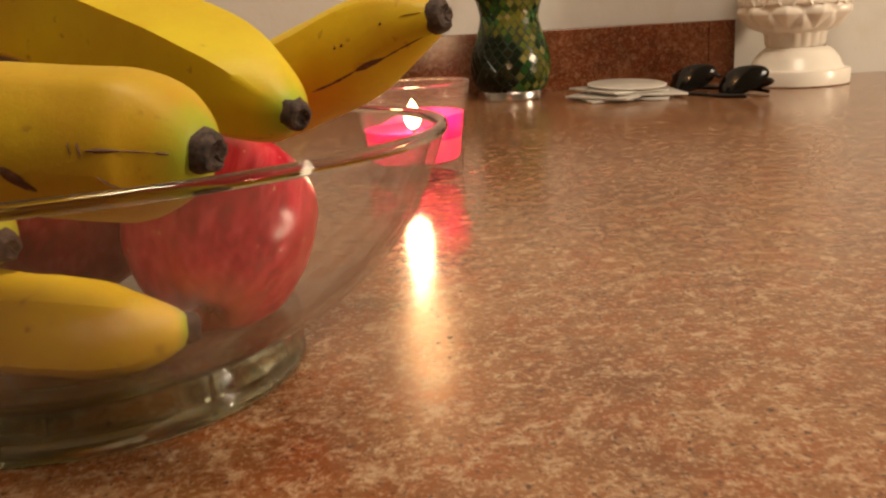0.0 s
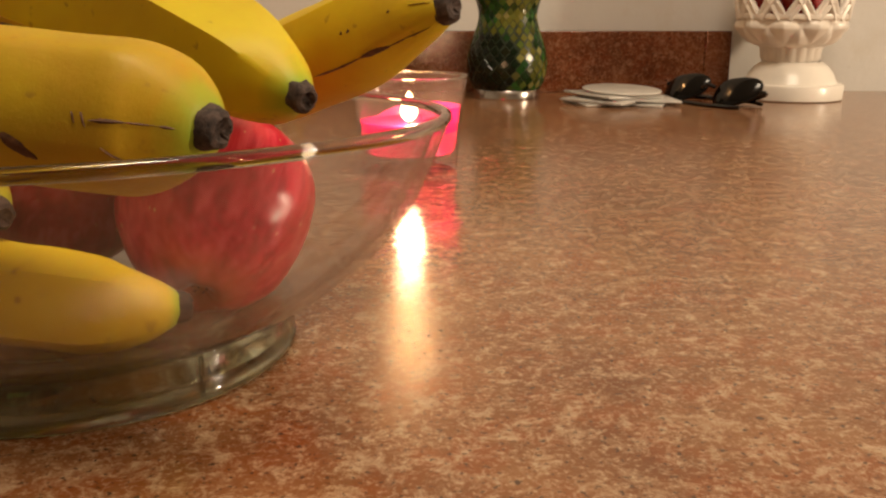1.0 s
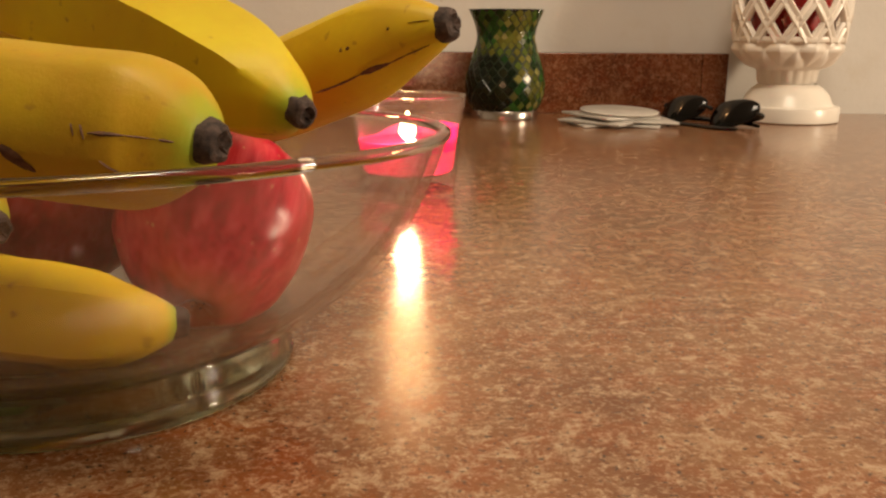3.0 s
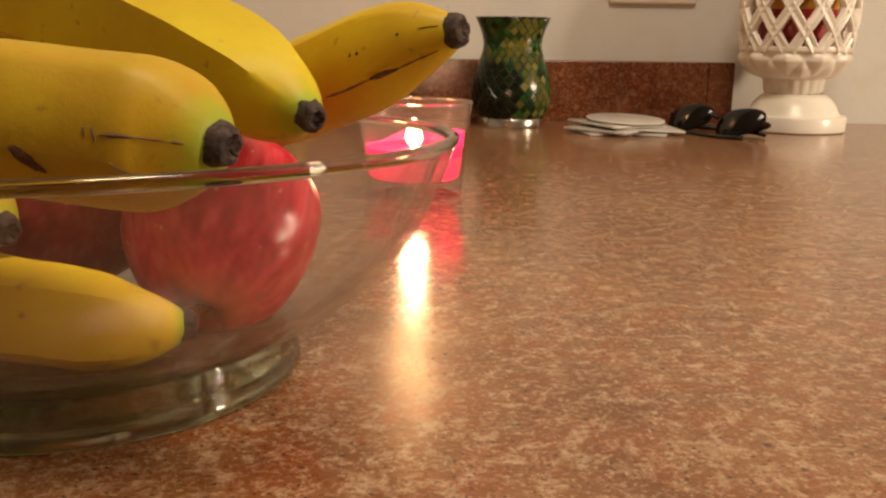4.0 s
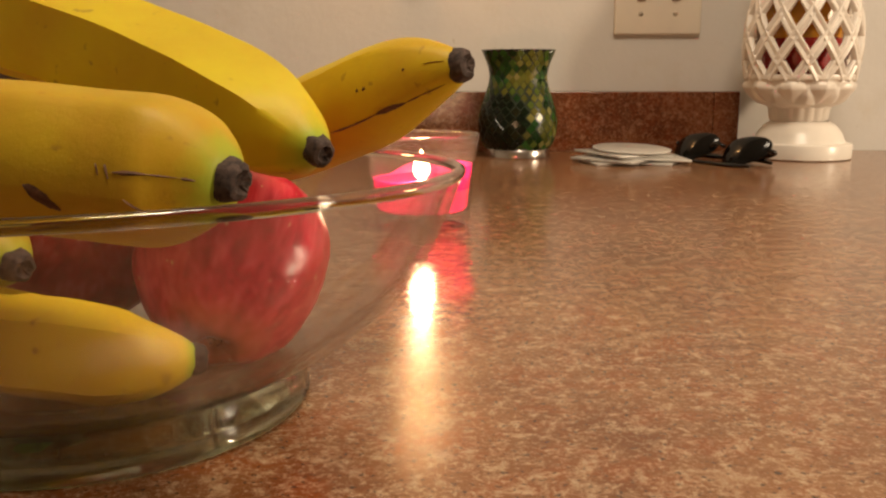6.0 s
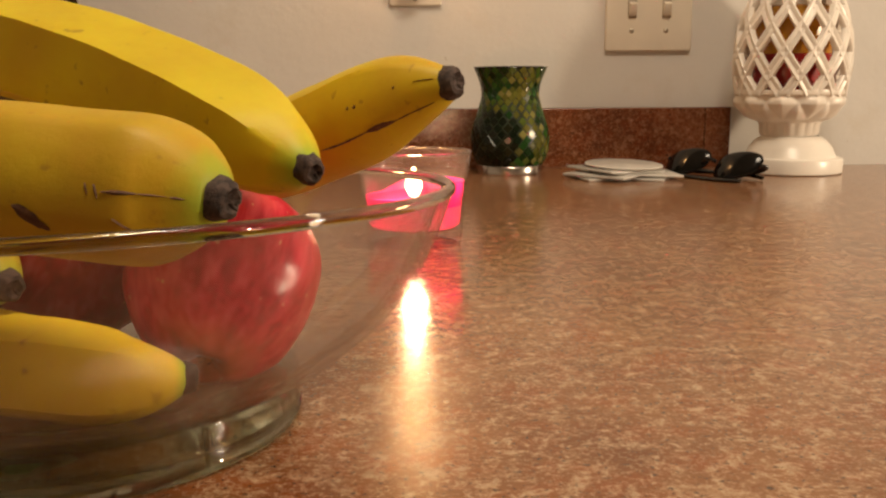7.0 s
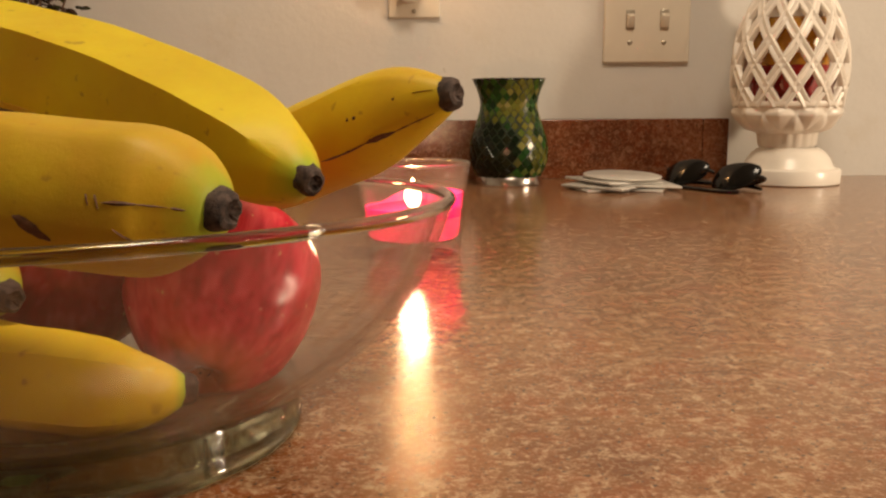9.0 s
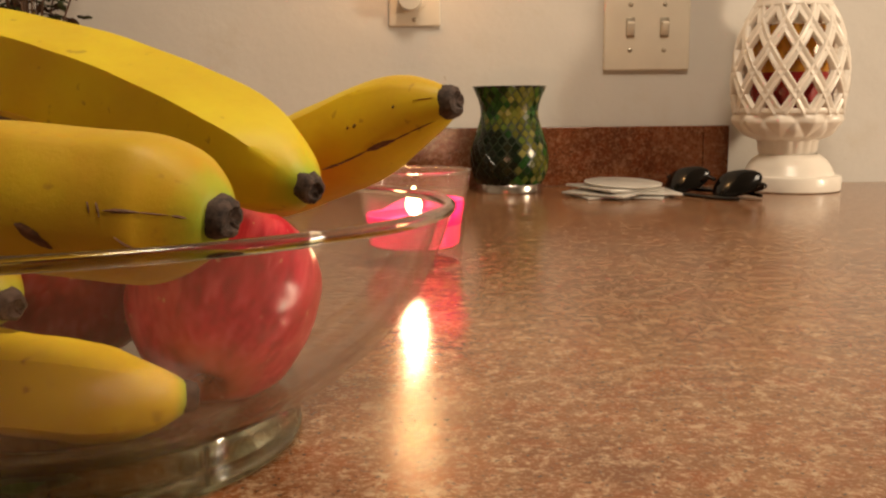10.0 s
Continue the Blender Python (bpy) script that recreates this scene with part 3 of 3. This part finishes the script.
# ---- candle in a glass ----
def candle():
    ob = base("candle_glass", (-0.0210, 0.640, 0))
    tagged(ob, "lit pink wax candle in a clear flared glass", "candle")
    outer = [(0.0, 0.0), (0.0315, 0.0), (0.0335, 0.0012), (0.0345, 0.006), (0.0368, 0.030), (0.0395, 0.055), (0.0414, 0.0655)]
    rim = [(0.0413, 0.0666), (0.0406, 0.0670), (0.0399, 0.0664)]
    inner = [(0.0378, 0.055), (0.0350, 0.030), (0.0337, 0.0135), (0.0315, 0.0120), (0.0, 0.0120)]
    part("glass", lathe(outer + rim + inner, 96), CUP_GLASS, ob)
    part("lip", lathe([(0.0406 + 0.0010 * math.cos(a * math.pi / 5), 0.0664 + 0.0010 * math.sin(a * math.pi / 5)) for a in range(10)], 96, True), SOLID_GLASS, ob, "rounded glass lip")
    part("wax", lathe([(0.0, 0.0130), (0.0305, 0.0130), (0.0329, 0.0150), (0.0343, 0.0284)], 72), WAX, ob, "pale pink wax")
    melt = [(0.0343, 0.0285), (0.0361, 0.0425), (0.0366, 0.0455), (0.0358, 0.0450), (0.0346, 0.0360), (0.0200, 0.0325), (0.0, 0.0320)]
    bm = lathe(melt, 72)
    for v in bm.verts:
        # the wax clings higher to the glass on one side
        if v.co.z > 0.034:
            v.co.z = 0.034 + (v.co.z - 0.034) * max(0.12, min(1.0, 0.55 + 1.1 * v.co.x / 0.036 + 0.5 * v.co.y / 0.036))
            s = 0.0343 + (v.co.z - 0.0284) * 0.115
            v.co.x, v.co.y = v.co.x / math.hypot(v.co.x, v.co.y) * min(s, math.hypot(v.co.x, v.co.y)), v.co.y / math.hypot(v.co.x, v.co.y) * min(s, math.hypot(v.co.x, v.co.y))
    part("melted_wax", bm, MELT, ob, "glossy magenta melted wax with a raised edge")
    bm = bmesh.new()
    sweep(bm, [(0, -0.004, 0.031), (0.0003, -0.004, 0.034), (0.0008, -0.004, 0.0375)], lambda u: 0.0008, 6, 8)
    part("wick", bm, WICK, ob)
    flame = [(0.0, 0.0345), (0.0034, 0.0360), (0.0056, 0.0395), (0.0060, 0.0430), (0.0050, 0.0475), (0.0028, 0.0520), (0.0, 0.0560)]
    part("flame", lathe(flame, 24), FLAME, ob, "small warm flame").location = (0.0, -0.004, 0)


candle()


# ---- mosaic vase ----
VASE = (0.085, 1.145)
VP = [(0.0415, 0.0120), (0.0470, 0.0230), (0.0497, 0.0390), (0.0480, 0.0560), (0.0425, 0.0750), (0.0370, 0.0930), (0.0362, 0.1040), (0.0395, 0.1180), (0.0455, 0.1320)]


def mosaic_vase():
    ob = base("mosaic_vase", (*VASE, 0))
    tagged(ob, "dark green glass mosaic candle vase on a steel ring", "vase")
    fine = [spline([(r, 0, z) for r, z in VP], i / 40) for i in range(41)]
    outer = [(p.x, p.z) for p in fine]
    inner = [(p.x - 0.003, p.z) for p in reversed(fine)]
    core = part("core", lathe([(0.0, 0.0118)] + outer + inner + [(0.0, 0.0150)], 64), GROUT, ob, "dark grout between the tiles")
    part("lip", lathe([(0.0440 + 0.0022 * math.cos(a * math.pi / 5), 0.1325 + 0.0016 * math.sin(a * math.pi / 5)) for a in range(10)], 64, True), BLACK, ob, "black rolled lip")
    part("base_ring", lathe([(0.0, 0.0), (0.0418, 0.0), (0.0424, 0.0006), (0.0424, 0.0104), (0.0418, 0.0112), (0.0, 0.0112)], 64), CHROME, ob, "polished steel base ring")
    # diamond tiles, 22 to a row, one shared mesh
    bm = bmesh.new()
    top = [bm.verts.new((x, 0.5, z)) for x, z in ((0.42, 0), (0, 0.42), (-0.42, 0), (0, -0.42))]
    low = [bm.verts.new((x, 0.0, z)) for x, z in ((0.5, 0), (0, 0.5), (-0.5, 0), (0, -0.5))]
    bm.faces.new(top)
    for k in range(4):
        n = (k + 1) % 4
        bm.faces.new((low[k], low[n], top[n], top[k]))
    tile = finish("mosaic_tile", bm, TILE, False)
    rows, count = 19, 24
    rest = []
    for i in range(rows):
        u = (i + 0.5) / rows
        p = spline([(r, 0, z) for r, z in VP], u)
        q = spline([(r, 0, z) for r, z in VP], min(1, u + 0.02)) - spline([(r, 0, z) for r, z in VP], max(0, u - 0.02))
        lean = math.atan2(q.x, q.z)
        for k in range(count):
            a = 2 * math.pi * (k + 0.5 * (i % 2)) / count
            w = 2 * math.pi * p.x / count
            m = (Matrix.Rotation(a + math.pi / 2, 4, "Z") @ Matrix.Translation((0, -p.x + 0.0003, p.z)) @ Matrix.Rotation(lean, 4, "X")
                 @ Matrix.Diagonal((w * 0.94, -0.0014, 0.0126, 1)))
            m = Matrix.Rotation(0.06 * (random.random() - 0.5), 4, "Z") @ m
            if math.sin(a) < 0.2:
                t = new("mosaic_tile", tile)
                t.parent = core
                t.matrix_local = m
            else:
                rest.append(m)
    bm = bmesh.new()
    for m in rest:
        vs = [bm.verts.new(m @ v.co) for v in tile.vertices]
        for f in tile.polygons:
            bm.faces.new([vs[j] for j in f.vertices])
    tagged(part("mosaic_tiles", bm, TILE, core, "", False), "", "", "", "stuff")


mosaic_vase()


# ---- white ceramic pineapple lantern ----
def lantern():
    ob = base("pineapple_lantern", (0.4370, 1.140, 0))
    tagged(ob, "white glazed ceramic pineapple lantern with a diamond lattice", "lantern")
    foot = [(0.0, 0.0), (0.0610, 0.0), (0.0632, 0.0015), (0.0636, 0.0165), (0.0622, 0.0190), (0.0560, 0.0200), (0.0535, 0.0235), (0.0505, 0.0310), (0.0440, 0.0395), (0.0375, 0.0445), (0.0340, 0.0460)]
    part("foot", lathe(foot, 96), CERAMIC, ob, "stepped round ceramic foot").location = (0.005, 0, 0)
    neck = [(0.0330, 0.0455), (0.0345, 0.0500), (0.0352, 0.0600), (0.0370, 0.0640), (0.0300, 0.0645)]
    part("neck", lathe(neck, 128, False, lambda a, i: 1 + (0.045 * abs(math.sin(9 * a)) if 0 < i < 4 else 0)), CERAMIC, ob, "fluted neck").location = (0.002, 0, 0)
    cup = [(0.0300, 0.0640)]
    for i in range(25):
        p = spline([(0.0400, 0, 0.0635), (0.0540, 0, 0.0695), (0.0640, 0, 0.0785), (0.0690, 0, 0.0880), (0.0712, 0, 0.0980)], i / 24)
        cup.append((p.x, p.z))
    cup += [(0.0715, 0.0985), (0.0600, 0.0980), (0.0, 0.0800)]

    def facets(a, i):
        # two staggered rows of pointed leaves, each with a ridge down its middle
        if not 1 < i < 25:
            return 1.0
        f = (i - 1) / 24
        turns = a / (2 * math.pi) * 10 + 0.3
        high = 0.0
        for row, shift in ((0.18, 0.0), (0.72, 0.5)):
            x = abs(((turns + shift) % 1.0) - 0.5) * 2
            y = abs(f - row) / 0.56
            high = max(high, 1 - x - y * 0.9)
        return 0.945 + 0.125 * max(0.0, high) ** 0.8 * min(1.0, (1 - f) * 6 + 0.15)
    part("leaf_cup", lathe(cup, 240, False, facets), CERAMIC, ob, "cup of overlapping ceramic leaves").scale = (0.925, 0.925, 1.0)
    # egg-shaped lattice: two families of flat ribs winding round
    shell = [(0.0700, 0.0985), (0.0740, 0.1200), (0.0752, 0.1400), (0.0735, 0.1640), (0.0685, 0.1870), (0.0600, 0.2090), (0.0480, 0.2300)]
    count, pitch = 12, 0.0550
    z0, z1 = 0.0985, 0.2290

    def radius_at(z):
        lo, hi = 0.0, 1.0
        for _ in range(30):
            mid = (lo + hi) / 2
            if spline([(r, 0, h) for r, h in shell], mid).z < z:
                lo = mid
            else:
                hi = mid
        return spline([(r, 0, h) for r, h in shell], lo).x

    table = [(z0 + (z1 - z0) * i / 40, radius_at(z0 + (z1 - z0) * i / 40)) for i in range(41)]
    bm = bmesh.new()
    for sign in (1, -1):
        for k in range(count):
            rings = []
            for z, r in table:
                a = 2 * math.pi * k / count + 0.296 + sign * 2 * math.pi / count * (z - 0.1210) / pitch
                o = Vector((math.cos(a), math.sin(a), 0))
                t = Vector((-math.sin(a), math.cos(a), 0))
                slope = sign * 2 * math.pi * r / count / pitch
                lie = (t * slope + Vector((0, 0, 1))).normalized()
                cross = o.cross(lie)
                c = o * r + Vector((0, 0, z))
                w = 0.0063
                rings.append([bm.verts.new(c + cross * x + o * y) for x, y in
                              ((-w, -0.0060), (-w, -0.0004), (-w * 0.78, 0.0014), (-w * 0.38, 0.0010), (0, -0.0008), (w * 0.38, 0.0010), (w * 0.78, 0.0014), (w, -0.0004), (w, -0.0060))])
            for p, q in zip(rings, rings[1:]):
                for j in range(9):
                    n = (j + 1) % 9
                    bm.faces.new((p[j], p[n], q[n], q[j]))
            bm.faces.new(rings[0])
            bm.faces.new(list(reversed(rings[-1])))
    part("lattice", bm, CERAMIC, ob, "pierced ceramic diamond lattice").scale = (0.925, 0.925, 1.0)
    part("lower_band", lathe([(0.0650, 0.0985), (0.0706, 0.0985), (0.0713, 0.1000), (0.0716, 0.1025), (0.0709, 0.1040), (0.0650, 0.1040)], 96, True), CERAMIC, ob).scale = (0.925, 0.925, 1.0)
    part("upper_band", lathe([(0.0430, 0.2260), (0.0510, 0.2260), (0.0515, 0.2280), (0.0490, 0.2330), (0.0430, 0.2330)], 96, True), CERAMIC, ob).scale = (0.925, 0.925, 1.0)
    collar = [(0.0380, 0.2325), (0.0470, 0.2330), (0.0440, 0.2370), (0.0455, 0.2580), (0.0505, 0.2790), (0.0380, 0.2800)]
    part("collar", lathe(collar, 144, True, lambda a, i: 1 + (0.07 * abs(math.sin(8 * a)) if i in (2, 3, 4) else 0)), CERAMIC, ob, "fluted leaf collar at the top").scale = (0.925, 0.925, 1.0)
    return ob


lantern()


def jar_candle():
    ob = base("jar_candle", (0.4370, 1.140, 0.0990))
    tagged(ob, "red and amber candle standing inside the white lantern", "candle")
    part("red_wax", lathe([(0.0, 0.0), (0.0440, 0.0), (0.0460, 0.0020), (0.0470, 0.0480), (0.0, 0.0480)], 64), RED_WAX, ob, "deep red lower part")
    part("amber_wax", lathe([(0.0, 0.0482), (0.0470, 0.0482), (0.0472, 0.0800), (0.0440, 0.1040), (0.0400, 0.1060), (0.0, 0.1000)], 64), AMBER, ob, "amber upper part")


jar_candle()


# ---- coasters ----
def coasters():
    disc = [(0.0, 0.0), (0.0450, 0.0), (0.0466, 0.0006), (0.0470, 0.0013), (0.0466, 0.0020), (0.0450, 0.0026), (0.0, 0.0026)]
    round_one = finish("coaster", lathe(disc, 48), FROSTED)
    square = finish("coaster", box(bmesh.new(), (-0.042, -0.042, 0.0), (0.042, 0.042, 0.0028), 0.0010), FROSTED)
    lay = [(0.2010, 1.080, 0.0004, 0, 0, 12), (0.2300, 1.082, 0.0012, 0.5, 1.2, -20), (0.2020, 1.072, 0.0052, 0.5, -1.5, 48), (0.2360, 1.078, 0.0062, 1, 2.5, 5),
           (0.2080, 1.078, 0.0095, 1, 2, 30)]
    for x, y, z, rx, ry, rz in lay:
        ob = new("coaster", square)
        ob.matrix_world = pose(x, y, z, rx, ry, rz)
        tagged(ob, "square frosted white glass coaster in a loose stack", "coaster", "stack of coasters")
    ob = new("coaster", round_one)
    ob.matrix_world = pose(0.2180, 1.078, 0.0150, 2.2, 1.5, 0)
    tagged(ob, "round frosted white glass coaster on top of a loose stack", "coaster", "stack of coasters")


coasters()


# ---- sunglasses ----
def sunglasses():
    ob = base("sunglasses", (0.3180, 1.070, 0), -54)
    ob.scale = (1.08, 1.08, 1.0)
    tagged(ob, "folded glossy black sunglasses lying on the counter", "sunglasses")
    for s in (-1, 1):
        bm = bmesh.new()
        bmesh.ops.create_uvsphere(bm, u_segments=40, v_segments=20, radius=1.0)
        for v in bm.verts:
            x, y, z = v.co
            px, pz = abs(x) ** 0.85 * (1 if x > 0 else -1), abs(z) ** 0.85 * (1 if z > 0 else -1)
            v.co = Vector((s * 0.0335 + px * 0.0285, y * 0.0042 + 10 * (px * 0.0285) ** 2, 0.0168 + pz * 0.0160 + 0.16 * px * 0.0285))
            v.co.y += 0.55 * (v.co.z - 0.0168)
        part("lens", bm, LENS, ob, "dark curved lens")
        bm = bmesh.new()
        sweep(bm, [(s * 0.0590, 0.007, 0.0190), (s * 0.0620, 0.016, 0.0150), (s * 0.030, 0.024, 0.006), (-s * 0.030, 0.020 - 0.006 * s, 0.0045), (-s * 0.055, 0.016 - 0.006 * s, 0.0032)], lambda u: 0.0030 - 0.0008 * u, 24, 10)
        part("temple", bm, BLACK, ob, "folded black temple arm")
    bm = bmesh.new()
    sweep(bm, [(-0.009, 0.002, 0.019), (0.0, -0.0005, 0.0235), (0.009, 0.002, 0.020)], lambda u: 0.0024, 12, 10)
    part("bridge", bm, BLACK, ob)
    # one arm slides out flat in front
    bm = bmesh.new()
    sweep(bm, [(-0.040, -0.014, 0.0024), (0.0, -0.022, 0.0022), (0.040, -0.026, 0.0024), (0.058, -0.020, 0.0028)], lambda u: 0.0023, 16, 10)
    part("lower_rim", bm, BLACK, ob)


sunglasses()


# ---- wall plates ----
def switch_plate():
    ob = base("switch_plate", (0.2765, 1.235, 0.2115))
    tagged(ob, "ivory double light switch plate with two toggles on the wall", "light switch")
    part("plate", box(bmesh.new(), (-0.058, -0.0065, -0.057), (0.058, -0.0002, 0.057), 0.0028, 3), PLASTIC, ob)
    for s in (-1, 1):
        part("slot", box(bmesh.new(), (s * 0.023 - 0.0060, -0.0075, -0.0130), (s * 0.023 + 0.0060, -0.0062, 0.0130), 0.0005), SCREW, ob, "shadow gap round the toggle")
        bm = box(bmesh.new(), (-0.0048, -0.0150, -0.0085), (0.0048, -0.0060, 0.0085), 0.0012)
        bmesh.ops.rotate(bm, verts=bm.verts, cent=(0, -0.006, 0), matrix=Matrix.Rotation(radians(24), 3, "X"))
        bmesh.ops.translate(bm, verts=bm.verts, vec=(s * 0.023, 0, 0.0005))
        part("toggle", bm, PLASTIC, ob, "small ivory toggle")
        for z in (-0.030, 0.030):
            bm = lathe([(0.0, 0.0), (0.0030, 0.0), (0.0032, 0.0005), (0.0024, 0.0012), (0.0, 0.0014)], 20)
            bmesh.ops.rotate(bm, verts=bm.verts, cent=(0, 0, 0), matrix=Matrix.Rotation(radians(90), 3, "X"))
            bmesh.ops.translate(bm, verts=bm.verts, vec=(s * 0.023, -0.0064, z))
            part("screw", bm, SCREW, ob, "small painted screw")


def outlet_plate():
    ob = base("outlet_plate", (-0.0365, 1.235, 0.2725))
    tagged(ob, "ivory wall outlet plate with a round plug in it", "outlet")
    part("plate", box(bmesh.new(), (-0.035, -0.0065, -0.057), (0.035, -0.0002, 0.057), 0.0028, 3), PLASTIC, ob)
    for z in (-0.0195, 0.0195):
        bm = lathe([(0.0, 0.0), (0.0172, 0.0), (0.0172, 0.0018), (0.0165, 0.0024), (0.0, 0.0024)], 40)
        bmesh.ops.rotate(bm, verts=bm.verts, cent=(0, 0, 0), matrix=Matrix.Rotation(radians(90), 3, "X"))
        bmesh.ops.translate(bm, verts=bm.verts, vec=(0, -0.0064, z))
        r = part("receptacle", bm, PLASTIC, ob)
        for s in (-1, 1):
            part("slot", box(bmesh.new(), (s * 0.0064 - 0.0010, -0.0094, z), (s * 0.0064 + 0.0010, -0.0086, z + 0.0075)), DARK_SLOT, r, "narrow dark contact slot")
    for z in (-0.048, 0.048):
        bm = lathe([(0.0, 0.0), (0.0030, 0.0), (0.0032, 0.0005), (0.0024, 0.0012), (0.0, 0.0014)], 20)
        bmesh.ops.rotate(bm, verts=bm.verts, cent=(0, 0, 0), matrix=Matrix.Rotation(radians(90), 3, "X"))
        bmesh.ops.translate(bm, verts=bm.verts, vec=(0, -0.0064, z))
        part("screw", bm, SCREW, ob, "small painted screw")


def night_light():
    ob = base("night_light", (-0.0415, 1.2258, 0.2500))
    tagged(ob, "small plug-in night light with a warm bulb in the outlet", "night light")
    bm = lathe([(0.0, 0.0), (0.0150, 0.0), (0.0158, 0.0020), (0.0158, 0.0200), (0.0145, 0.0240), (0.0, 0.0245)], 48)
    bmesh.ops.rotate(bm, verts=bm.verts, cent=(0, 0, 0), matrix=Matrix.Rotation(radians(90), 3, "X"))
    part("plug", bm, PLASTIC, ob, "round ivory plug body")
    bm = bmesh.new()
    sweep(bm, [(0, -0.018, 0.010), (0, -0.030, 0.030), (0, -0.050, 0.060), (0.0015, -0.060, 0.082)], lambda u: 0.0065 - 0.001 * u, 16, 20)
    part("arm", bm, PLASTIC, ob)
    part("bulb", lathe([(0.0, 0.080), (0.0040, 0.081), (0.0060, 0.088), (0.0062, 0.094), (0.0045, 0.101), (0.0, 0.105)], 32), BULB, ob, "warm glowing bulb").location = (0.0015, -0.0605, 0.002)


switch_plate()
outlet_plate()
night_light()


# ---- dried plant behind the fruit ----
def dried_plant():
    ob = base("dried_arrangement", (-0.508, 1.120, 0))
    tagged(ob, "dark dried flower arrangement in a brown pot on the counter", "plant")
    part("pot", lathe([(0.0, 0.0), (0.040, 0.0), (0.052, 0.03), (0.058, 0.075), (0.050, 0.115), (0.054, 0.125), (0.050, 0.126), (0.045, 0.112), (0.0, 0.105)], 48), POT, ob, "brown glazed pot")
    rng = random.Random(7)
    stems, dark, green = bmesh.new(), bmesh.new(), bmesh.new()
    for k in range(34):
        a, spread = rng.uniform(0, 2 * math.pi), rng.uniform(0.01, 0.068)
        top = Vector((spread * math.cos(a), spread * math.sin(a) * 0.8, rng.uniform(0.21, 0.35)))
        sweep(stems, [(0, 0, 0.10), tuple(top * 0.55 + Vector((0, 0, 0.05))), tuple(top)], lambda u: 0.0012, 6, 5)
        for _ in range(7):
            p = top + Vector([rng.gauss(0, 0.012) for _ in range(3)])
            leaf_blade(green if rng.random() < 0.25 else dark, p, rng.uniform(0, 6.28), rng.uniform(0.012, 0.024), rng.uniform(0.004, 0.008), rng.uniform(-0.006, 0.006), rng.uniform(-0.6, 0.8))
    part("stems", stems, POT, ob, "thin brown stems")
    part("dried_leaves", dark, FOLIAGE, ob, "dark reddish dried leaves")
    part("green_leaves", green, DRY_GREEN, ob, "few dull green leaves")


dried_plant()
